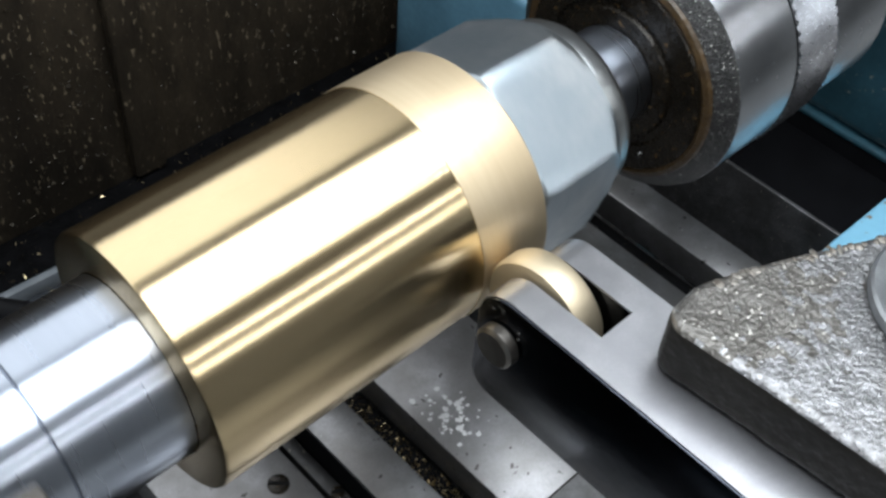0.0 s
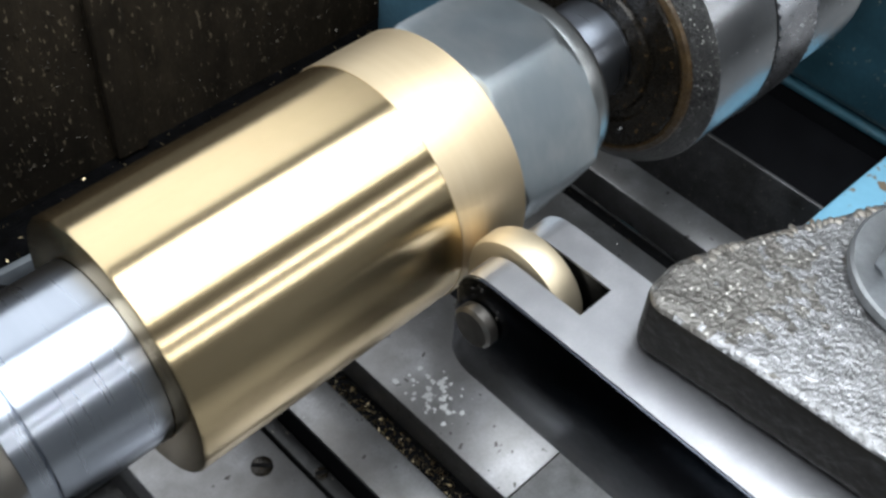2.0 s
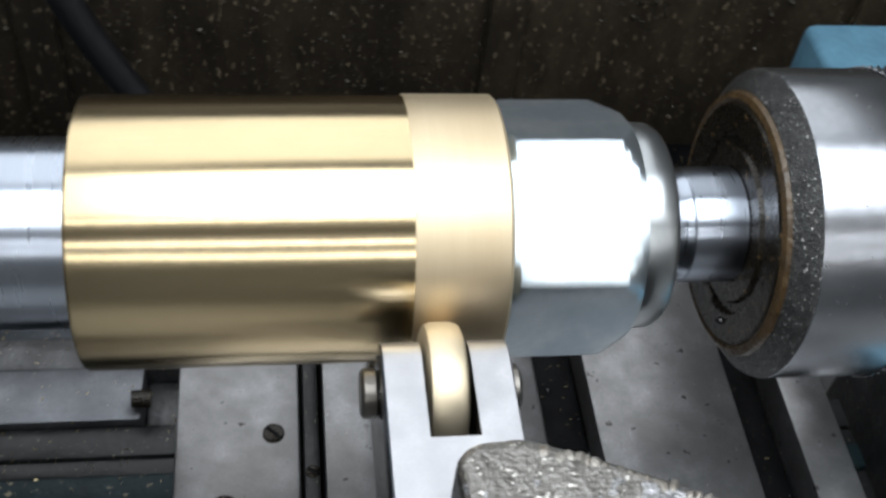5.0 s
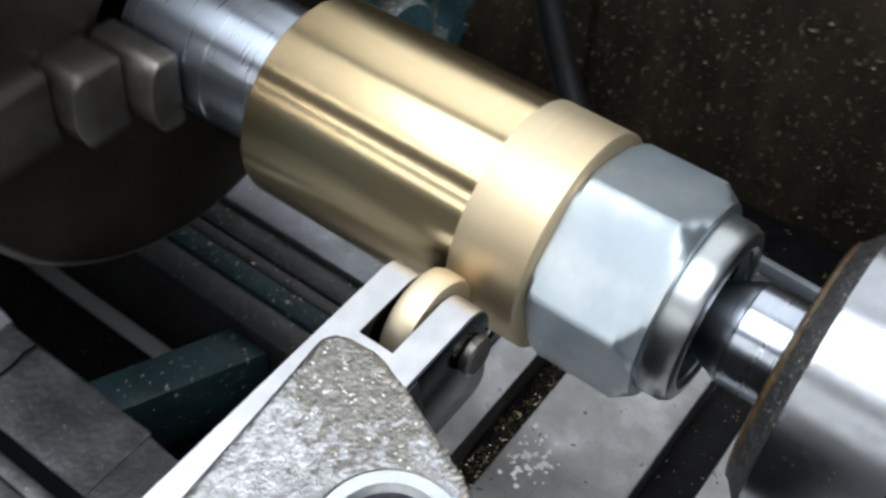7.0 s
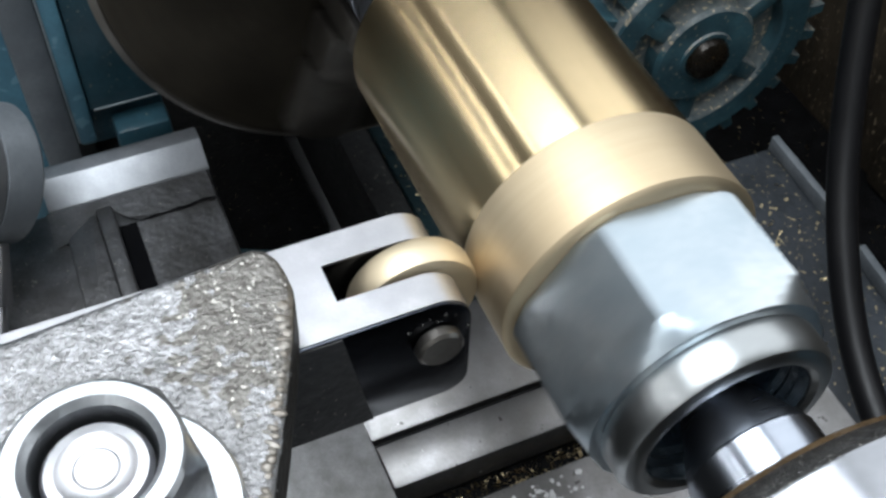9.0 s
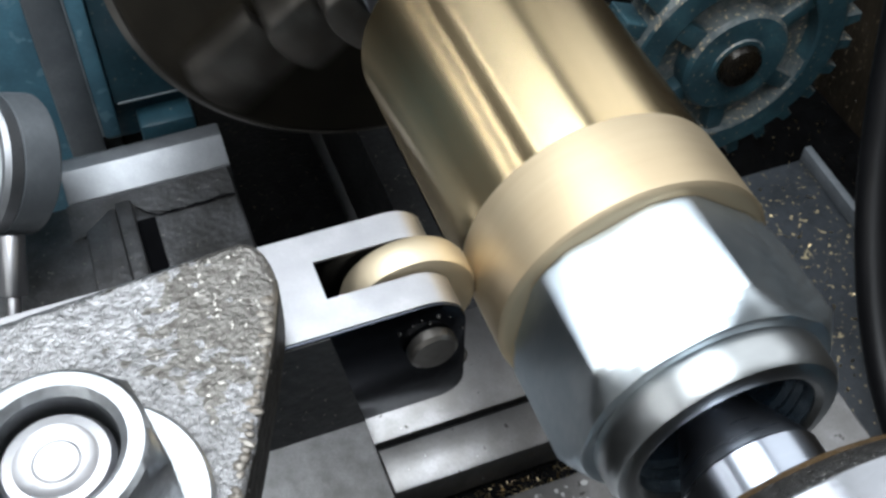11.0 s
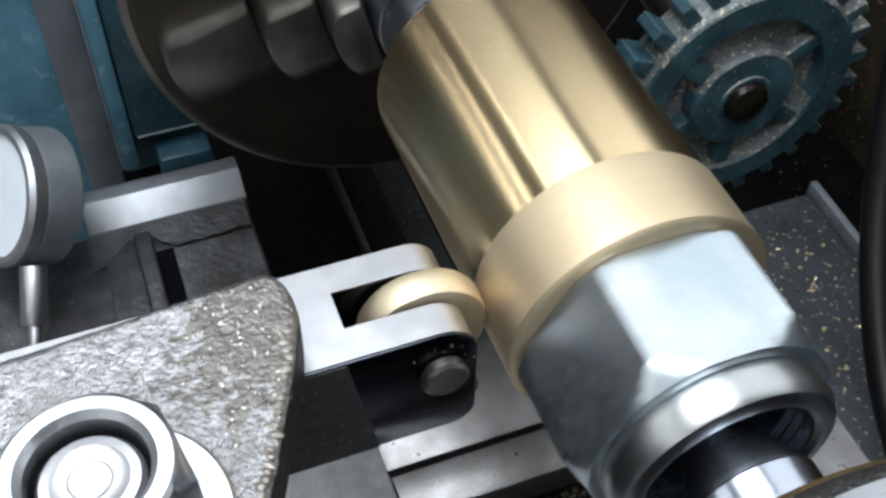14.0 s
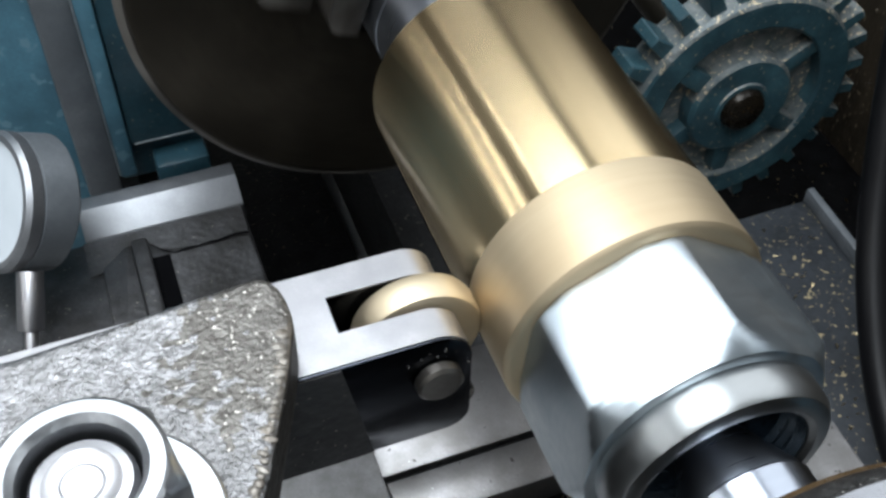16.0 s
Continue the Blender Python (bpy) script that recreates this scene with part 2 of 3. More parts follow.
# ---- the setting ----
def build_setting():
    # unseen room shell, added to close in the light; its grey sets the reflections
    tagged(finish("floor", box(-1500, 1500, -1500, 1500, -320, -300, 0), M_WALL), "unseen grey workshop floor under the lathe", "floor", kind="structure")
    tagged(finish("ceiling", box(-1500, 1500, -1500, 1500, 1500, 1520, 0), M_WALL), "unseen grey workshop ceiling", "ceiling", kind="structure")
    for name, b in (("wall_north", (-1500, 1500, 1480, 1500)), ("wall_south", (-1500, 1500, -1500, -1480))):
        tagged(finish(name, box(*b, -300, 1500, 0), M_WALL), "unseen grey workshop wall", "wall", kind="structure")
    # unseen end walls, white so that they throw light back onto the bush
    for name, b in (("wall_west", (-1500, -1480, -1480, 1480)), ("wall_east", (1480, 1500, -1480, 1480))):
        tagged(finish(name, box(*b, -300, 1500, 0), M_WALL_WHITE), "unseen end wall, whitened to brighten the bush", "wall", kind="structure")


build_setting()


def build_tray():
    t = root("chip_tray")
    part("pan", prism([(-140, 93), (700, 93), (700, 190), (-20, 220), (-140, 227.5)], -224, -214, 1), M_TRAY, t)
    part("lip", prism([(-140, 224), (-88, 222.5), (-88, 226.5), (-140, 228)], -213.8, -205, 0.5), M_GREY, t, "thin raised steel lip")
    part("lip", prism([(-62, 220.0), (-20, 216.5), (300, 201), (300, 205), (-20, 220.5), (-62, 224)], -213.8, -205, 0.5), M_GREY, t, "thin raised steel lip")
    tagged(t, "dirty grey-blue chip tray strewn with bronze chips", "tray")
    g = root("splash_guard")
    part("sheet", box(-900, 900, 330, 336, -299, 40, 1), M_GUARD, g)
    # the gutter lies unlit; its colour carries that shade
    part("gutter", box(-900, 900, 236, 329.8, -299.8, -290, 1), M_SLOT, g, "chip-strewn gutter, painted black for shade")
    for x in (-150, 110, 330):
        part("rib", box(x, x + 22, 322, 330, -288, 36, 3), M_GUARD, g, "dark folded rib")
    tagged(g, "oil-blackened sheet splash guard flecked with chips", "guard")


build_tray()


# ---- lathe bed, saddle and slides ----
def build_bed():
    bed = root("lathe_bed")
    part("rear_web", box(-460, 700, 77, 92.5, -290, -165, 1.5), M_BED, bed, "grimy rear way with chips")
    part("ground_rail", box(-460, -61, 52.5, 76.4, -190, -163.5, 1.0), M_RAIL, bed, "bright ground bed rail")
    part("rail_foot", box(-60.5, 700, 52.5, 76.4, -240, -175, 1.0), M_BED, bed)
    part("inner_step", box(-460, 700, 39, 52, -240, -167, 1.0), M_DULL, bed)
    part("inner_way", box(-460, 700, 31.5, 38.4, -240, -168, 0.8), M_DULL, bed)
    part("blue_strip", box(-460, 700, 20.5, 31, -240, -166.5, 1.0), M_WEB, bed, "dark blue painted strip flecked with chips")
    part("front_step", box(-460, 700, 5, 20, -240, -168.5, 1.0), M_DULL, bed)
    # near-black for the unlit gap beside the saddle
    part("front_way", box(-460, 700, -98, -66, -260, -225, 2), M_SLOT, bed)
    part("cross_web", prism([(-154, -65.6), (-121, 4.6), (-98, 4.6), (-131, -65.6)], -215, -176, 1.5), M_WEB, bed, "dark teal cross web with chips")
    # trough shade is painted into its near-black colour
    part("trough", box(-460, 700, -65.8, 4.8, -290, -262, 1), M_SLOT, bed, "trough between the ways, painted black for shade")
    screw_bm = turn(revolve([(-68, 0), (-68, 3.4), (-60.8, 3.4), (-60.8, 0)], 24), Matrix.Translation((0.004, 0.058, -0.1585)))
    part("rod_end", screw_bm, M_OILY, bed, "small dark rod end")
    tagged(bed, "worn cast iron lathe bed with oily ways", "lathe bed")


build_bed()


def screw(parent, x, y, z, r):
    bm = disc(r, z - 3, z, 24, 0.5, (x, y))
    s = part("screw", bm, M_OILY, parent, "oily slotted screw head")
    a = random.random() * 180
    # the screw slot is a raised near-black bar, its recess only coloured
    slotbar = turn(box(-r * 0.85, r * 0.85, -0.6, 0.6, 0.05, 0.3, 0), Matrix.Translation((x / 1000, y / 1000, z / 1000)) @ pose(0, 0, 0, 0, 0, a))
    part("slot", slotbar, M_SLOT, s)
    return s


def build_slide():
    s = root("cross_slide")
    top = -102
    part("slide_plate", box(-42, -3, -50, 92, top - 26, top - 10, 1.0), M_PLATE, s, "lower screwed plate")
    # shade in the gap, painted as a thin black sheet on the plate's flank
    part("strip_side", box(4.0, 4.45, -49, 91, top - 26, top - 0.8, 0), M_SHADE_JOINT, s, "flank painted black for its shade")
    for x0, x1, y0, y1, mt in ((4.5, 20, -50, 92, M_PLATE), (32, 75, -50, 92, M_PLATE),
                               (92, 141, -50, 92, M_PLATE), (158, 174, -50, 92, M_PLATE)):
        part("slide_plate", box(x0, x1, y0, y1, top - 14, top, 1.0), mt, s)
    # slot bottoms are coloured near-black for the shade down there
    for x0, x1 in ((-3, 3.9), (20, 32), (75, 92), (141, 158)):
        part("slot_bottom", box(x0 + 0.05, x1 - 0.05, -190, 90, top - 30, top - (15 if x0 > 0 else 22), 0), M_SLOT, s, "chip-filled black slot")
    part("slide_body", box(-38, 172, -190, 88, top - 62, top - 30, 1), M_BED, s)
    part("gib", box(-1.6, 3.2, -49, 91, top - 24, top - 10.6, 0.4), M_DULL, s, "narrow oily gib strip")
    screw(s, 0.8, -1.6, top - 9.9, 2.3)
    screw(s, -11.3, 12.5, top - 9.4, 3.6)
    screw(s, -26.3, -14, top - 9.4, 5.2)
    part("compound_base", box(-46, 176, -190, -50.4, top - 14, top + 1.5, 1.2), M_FRONT_PLATE, s, "rougher pitted front plate")
    tagged(s, "scraped steel cross slide with black slots and chips", "machine slide")
    return s


build_slide()


def build_saddle():
    s = root("saddle_wing")
    ledge = prism([(-217, -196), (-217, -164.5), (-214.5, -163), (-206.5, -162.2), (-194.4, -169.5), (-193.8, -170.5), (-193.8, -196)], -127, -55, 0.5, axis="y")
    part("ledge", ledge, M_LEDGE, s, "bright bevelled steel ledge")
    part("casting", prism([(-193.5, -129), (-193.5, -56), (-140, -56), (-70, -60), (-70, -190), (-193, -190)], -230, -170, 1.5), M_BED, s)
    part("rear_strip", prism([(-193, -128), (-193, -57), (-176.5, -57), (-175.6, -74), (-175.3, -86), (-178.6, -96), (-185, -101.2), (-183, -110), (-173.5, -121), (-172, -128)], -169.9, -169.3, 0), M_BED, s, "worn strip behind a ragged joint")
    crack = bmesh.new()
    line = [(-172.2, -124), (-173.2, -121.5), (-177.5, -115.6), (-182.4, -110.5), (-183.6, -105.5), (-184.5, -101.1), (-181, -98.2), (-178, -95.9),
            (-174.3, -90.8), (-175.6, -84.5), (-174.9, -79.6), (-175.8, -74), (-175.2, -70.4), (-176.6, -63), (-175.9, -57.2)]
    wide = [0.3 + 0.9 * abs(math.sin(1.9 * k)) for k in range(len(line))]
    a = [crack.verts.new(((x - 0.2) / 1000, y / 1000, -0.16915)) for (x, y) in line]
    b = [crack.verts.new(((x + w) / 1000, (y + 0.3) / 1000, -0.16915)) for (x, y), w in zip(line, wide)]
    for i in range(len(line) - 1):
        crack.faces.new((a[i], a[i + 1], b[i + 1], b[i]))
    part("joint_line", crack, M_SHADE_JOINT, s, "dark ragged joint line", smooth=0)
    part("block", prism([(-172, -122), (-182, -110.5), (-182, -108.2), (-100, -108.2), (-100, -124)], -169.8, -165.4, 0.9), M_BED, s, "grey worn block beside the rib")
    part("rib", box(-183, -100, -108, -101, -169.8, -163.6, 1.0), M_BED, s, "raised worn rib")
    # not cut in: the groove's dark recess is painted as a flat black strip
    part("groove", box(-174.5, -100, -100.8, -93, -169.95, -169.45, 0), M_SHADE_JOINT, s, "groove shade as a flat black strip")
    part("front_pad", box(-173.6, -104, -92.8, -57.4, -169.9, -169.35, 0), M_BED, s, "worn flat pad")
    tagged(s, "worn grey saddle casting with a bright ledge", "machine casting")


build_saddle()


def build_headstock():
    h = root("headstock")
    part("housing", box(-520, -285, -115, 160, -170, 190, 8, 3), M_BLUE, h)
    part("gearbox", box(-520, -268, -260, -113, -290, 60, 5, 3), M_PANEL, h, "faded light blue gearbox cover")
    part("cover_strip", box(-284, -262, -123, -106, -290, 60, 2), M_GREY, h, "grey painted vertical strip")
    part("bracket", box(-284.5, -256, -105.4, -62, -196, -40, 2.5), M_BLUE, h, "teal-blue chipped bracket")
    part("bracket_rib", box(-255.8, -247, -105.4, -97, -186, -40, 1.5), M_PANEL, h, "paint-worn rib")
    part("worn_edge", box(-251.5, -246.6, -106.0, -104.9, -184, -44, 0.4), M_EDGE, h, "paint rubbed to bare metal")
    part("upper_step", box(-255.8, -249, -96.6, -62, -168, -40, 1.2), M_BLUE, h, "raised teal step")
    part("worn_edge", box(-249.4, -248.6, -95, -64, -168.6, -167.4, 0.3), M_EDGE, h, "paint rubbed to bare metal")
    part("middle_step", box(-255.8, -252, -94.5, -62, -150, -120, 1.0), M_PANEL, h)
    part("bracket_step", box(-255.6, -240, -88, -62, -196, -178, 2), M_BLUE, h)
    part("spindle_nose", turn(revolve([(-300, 0), (-300, 60), (-190, 60), (-190, 0)], 48), Matrix()), M_CHUCK, h)
    tagged(h, "chipped teal-blue painted lathe headstock", "machine housing")


build_headstock()


# ---- spinning parts ----
def build_chuck():
    c = root("lathe_chuck")
    part("body", revolve([(-185, 30), (-185, 88), (-182, 91), (-115, 91), (-112.5, 88.5), (-112, 86), (-112, 40), (-114, 30)], 120), M_CHUCK, c)
    part("rim_edge", revolve([(-115.2, 90.4), (-115.2, 91.4), (-114.8, 91.4), (-112.2, 88.9), (-112.4, 88.2)], 120), M_JAW, c, "worn bright rim edge")
    for k in range(3):
        jaw = None
        for r0, r1, top in ((53.9, 84, -104), (34.9, 53.8, -95), (23, 34.8, -84)):
            # outer face of each step is rounded across the jaw
            arc = [(r1 - 5 + 5 * math.cos(a), 12.5 * math.sin(a)) for a in (radians(-90 + 15 * i) for i in range(13))]
            bm = prism([(r0, -12.5)] + arc + [(r0, 12.5)], -112, top, 1.0)
            turn(bm, pose(0, 0, 0, 120 * k + 14, 0, 0) @ Matrix(((0, 0, 1, 0), (1, 0, 0, 0), (0, 1, 0, 0), (0, 0, 0, 1))))
            piece = part("step" if jaw else "jaw", bm, M_JAW, jaw or c, "" if jaw else "stepped hardened steel jaw")
            jaw = jaw or piece
    return tagged(c, "black oily three-jaw lathe chuck, spinning", "lathe chuck")


def build_mandrel():
    m = root("mandrel")
    part("shaft", revolve([(-112, 0), (-112, 22.4), (-78.2, 22.4), (-77.8, 22.0), (-77.8, 0)], 96), M_STEEL, m)
    part("shoulder", revolve([(-77.8, 10), (-77.8, 22.0), (-77.4, 22.3), (-52.2, 22.3), (-52.2, 10)], 96), M_STEEL, m, "finer turned shoulder")
    part("threaded_end", revolve([(-52, 0), (-52, 17.5), (66, 17.5), (68, 16), (68, 5), (60, 0)], 64), M_STEEL, m)
    return tagged(m, "bright turned steel mandrel with faint ring marks", "shaft")


def build_bush():
    b = root("bronze_bush")
    part("burnished_sleeve", revolve([(-52, 22.6), (-52, 30.8), (-51.7, 31.6), (-51.0, 32), (20.6, 32), (21.0, 32), (21.0, 22.6)], 160), M_BRONZE, b, "mirror-burnished golden bronze")
    part("turned_band", revolve([(21.0, 22.6), (21.0, 32.15), (21.4, 32.3), (41.9, 32.3), (42.6, 31.6), (42.9, 30.6), (42.9, 19)], 160), M_BRONZE_MATT, b, "matt turned bronze not yet burnished")
    return tagged(b, "golden bronze bush, mostly burnished, on the mandrel", "bush")


def build_nut():
    n = root("hex_nut")
    # hexagon with its corners turned down to a chamfer at both ends
    bm = bmesh.new()
    apo, rc = 27.5, 31.75
    steps = 16
    rows = []
    for x, cap in ((43.1, 29.2), (44.6, 31.0), (46.2, 40), (68.4, 40), (69.0, 31.7), (70.6, 30.5), (72.4, 29.3), (74.2, 28.0), (74.4, 27.2), (74.4, 24.4)):
        ring = []
        for i in range(6 * steps):
            a = 2 * math.pi * i / (6 * steps)
            rr = min(apo / math.cos((a % (math.pi / 3)) - math.pi / 6), cap)
            ring.append(bm.verts.new((x / 1000, rr / 1000 * math.cos(a), rr / 1000 * math.sin(a))))
        rows.append(ring)
    inner = [bm.verts.new((43.1 / 1000, 17.8 / 1000 * math.cos(2 * math.pi * i / 96), 17.8 / 1000 * math.sin(2 * math.pi * i / 96))) for i in range(96)]
    rows = [inner] + rows
    for a, b in zip(rows, rows[1:]):
        for i in range(96):
            j = (i + 1) % 96
            bm.faces.new((a[i], a[j], b[j], b[i]))
    part("hexagon", bm, M_STEEL_NUT, n, smooth=22)
    part("collar", revolve([(74.2, 20), (74.2, 25.2), (75.2, 25.6), (80.6, 25.4), (82.6, 24.2), (83.4, 22.4), (83.4, 20.6), (82.4, 19.4), (74.2, 19.0)], 96), M_COLLAR, n, "round polished collar")
    part("thread", revolve([(82.2, 19.6), (79.5, 18.3), (78.6, 19.2), (77.2, 18.1), (76.2, 19.0), (74.8, 18.0), (67, 18.0), (67, 19.5)], 64), M_THREAD, n, "dark blue threaded bore")
    return tagged(n, "zinc-bright hexagon nut clamping the bush", "nut")


def build_center():
    c = root("live_center")
    part("cone", revolve([(62, 0), (70, 4.6), (88.5, 13.6), (90, 14.1), (90, 0)], 72), M_STEEL, c, "bright turned steel point")
    part("neck", revolve([(90.05, 0), (90.05, 14.1), (90.6, 14.5), (103.5, 14.5), (103.5, 0)], 72), M_STEEL, c)
    return tagged(c, "turning lathe centre point in the mandrel end", "lathe center")


CHUCK, MANDREL, BUSH, NUT, POINT = build_chuck(), build_mandrel(), build_bush(), build_nut(), build_center()


def build_tailstock():
    t = root("center_housing")
    part("face", revolve([(103.8, 14.6), (103.8, 19.5), (105.0, 20.2), (105.0, 22.4), (103.6, 23), (103.6, 30.0), (104.6, 31), (106, 33), (108, 14.6)], 96), M_OILY, t, "oily black ringed face")
    part("sludge_ring", revolve([(104.2, 30.6), (103.7, 31.6), (104.3, 33.0), (105.6, 33.6), (106.4, 30.6)], 96), M_SLUDGE, t, "ring of brown oily sludge")
    part("oil_bead", turn(revolve([(0, 0), (0.2, 1.2), (-0.5, 1.0), (-1.1, 0.5), (-1.3, 0)], 20, False), Matrix.Translation((0.1035, -0.0155, -0.020))), M_OIL, t)
    part("bevel", revolve([(105.4, 30), (105.4, 33.7), (109.4, 38.5), (110.2, 38.8), (110.4, 30)], 96), M_BEVEL, t, "pitted dark bevel")
    part("barrel", revolve([(110.2, 30), (110.2, 38.8), (110.8, 39), (136, 39), (136.4, 38.4), (136.4, 30)], 96), M_BARREL, t)
    # knurl: diamond bumps round the barrel
    bm = bmesh.new()
    n, m = 156, 20
    rings = []
    for k in range(m + 1):
        x = 136.4 + 20.0 * k / m
        rings.append([bm.verts.new((x / 1000, r * math.cos(a), r * math.sin(a))) for a, r in
                      ((2 * math.pi * i / n, (39.2 + (0.55 if (i + k) % 2 else -0.55) * (0 < k < m)) / 1000) for i in range(n))])
    for a, b in zip(rings, rings[1:]):
        for i in range(n):
            bm.faces.new((a[i], a[(i + 1) % n], b[(i + 1) % n], b[i]))
    part("knurl", bm, M_KNURL, t, "knurled steel grip", smooth=0)
    part("sleeve", revolve([(156.4, 25), (156.4, 38.0), (157, 38.4), (185, 38.4), (186, 37), (186, 25)], 96), M_BARREL, t)
    part("shank", revolve([(186, 0), (186, 24), (330, 24), (330, 0)], 64), M_BARREL, t)
    tagged(t, "steel centre housing with knurled grip and grimy face", "lathe center")
    s = root("tailstock")
    part("casting", prism([(-60, -101.2), (60, -101.2), (56, -40), (52, 30), (30, 56), (-30, 56), (-52, 30), (-56, -40)], 262, 460, 6, 3, axis="x"), M_BLUE, s)
    # the foot's unlit face is put into its colour
    part("front_foot", box(262, 440, -62, 60, -240, -104.5, 1), M_SHADE_JOINT, s, "foot painted black for its shade")
    # darker blue than the rear foot: the shade on the top is in its paint
    part("foot_top", box(261, 440, -63, 61, -104.4, -101.5, 1), M_BLUE, s, "blue painted top, darkened for shade")
    part("rear_foot", box(262, 440, 158, 262, -240, -137, 5, 3), M_LIGHT_BLUE, s, "light blue painted foot")
    # black here stands for the shadow of the centre housing
    part("ledge", box(219, 261.5, -46, 60, -240, -112, 1.5), M_SHADE_JOINT, s, "ledge painted black for its shade")
    part("clamp_foot", prism([(190, -47), (261, -48.5), (261, -120), (182, -120)], -240, -99, 2.5), M_CHIPPED, s, "peeling light blue paint over rust")
    part("worn_edge", box(217.2, 219, -46, 60, -240, -110, 0.3), M_BED, s, "worn bare metal edge")
    tagged(s, "light blue painted lathe tailstock", "tailstock")


build_tailstock()


# ---- roller tool, clamp and indicator ----
def rounded_tip(y_tip, y_back, z0, z1, r0, r1):
    """Side outline (y, z) of the holder: blunt rounded tip towards the work."""
    pts = [(y_back, z0), (y_back, z1)]
    for k in range(9):
        a = radians(90 - 90 * k / 8)
        pts.append((y_tip - r1 + r1 * math.cos(a), z1 - r1 + r1 * math.sin(a)))
    for k in range(9):
        a = radians(-90 * k / 8)
        pts.append((y_tip - r0 + r0 * math.cos(a), z0 + r0 + r0 * math.sin(a)))
    return pts


def build_roller_tool():
    t = root("roller_holder", (0.026, -0.047, 0))
    ox = 26.0

    def local(bm):
        return turn(bm, Matrix.Translation((-ox / 1000, 0.047, 0)))
    out = rounded_tip(-38.6, -190, -23, 12.3, 6, 9)
    bm = prism(out, 12.4, 20.6, 0.5, axis="x")
    add(bm, prism(out, 31.2, 39.6, 0.5, axis="x"))
    add(bm, box(20.6, 31.2, -190, -66, -23, 12.3, 0))
    part("fork", local(bm), M_BLACK_STEEL, t)
    # the plate's reflection in the polished flank, painted as a thin grey panel
    part("shank_reflection", local(prism([(-190, -22.6), (-190, 11.8), (-68, 11.8), (-62.2, -22.6)], 39.7, 40.0, 0, axis="x")), M_DULL, t, "greyer flank panel painting a reflection of the plate")
    # ground top faces
    cap = [(-190, 12.2), (-190, 12.75)] + [(-47.6 + 9.2 * math.sin(radians(a)), 3.3 + 9.45 * math.cos(radians(a))) for a in range(0, 61, 10)]
    cap += [(-47.6 + 8.6 * math.sin(radians(a)), 3.3 + 8.9 * math.cos(radians(a))) for a in range(60, -1, -10)]
    cap2 = [(y if y > -100 else -65.9, z) for y, z in cap]
    bm = prism(cap2, 12.9, 20.8, 0, axis="x")
    add(bm, prism(cap2, 31.0, 39.1, 0, axis="x"))
    add(bm, box(12.9, 39.1, -190, -65.9, 12.2, 12.75, 0))
    part("top_face", local(bm), M_GROUND, t, "bright ground top face")
    for x0, x1 in ((8.6, 12.4), (39.6, 43.0)):
        bm = turn(revolve([(x0, 0), (x0, 4.6), (x0 + 0.7, 5.4), (x1 - 0.7, 5.4), (x1, 4.6), (x1, 0)], 40), Matrix.Translation((-ox / 1000, 0, 0)))
        part("pin_head", bm, M_JAW, t, "worn steel pin head")
    r = part("roller", revolve([(-4.3, 0), (-4.3, 12.8), (-3.6, 14.3), (-2.2, 14.9), (2.2, 14.9), (3.6, 14.3), (4.3, 12.8), (4.3, 0)], 72), M_ROLLER, t, "pale bronze-coloured burnishing roller")
    tagged(t, "black steel fork holder with ground top and roller", "burnishing tool")
    return t, r


HOLDER, ROLLER = build_roller_tool()


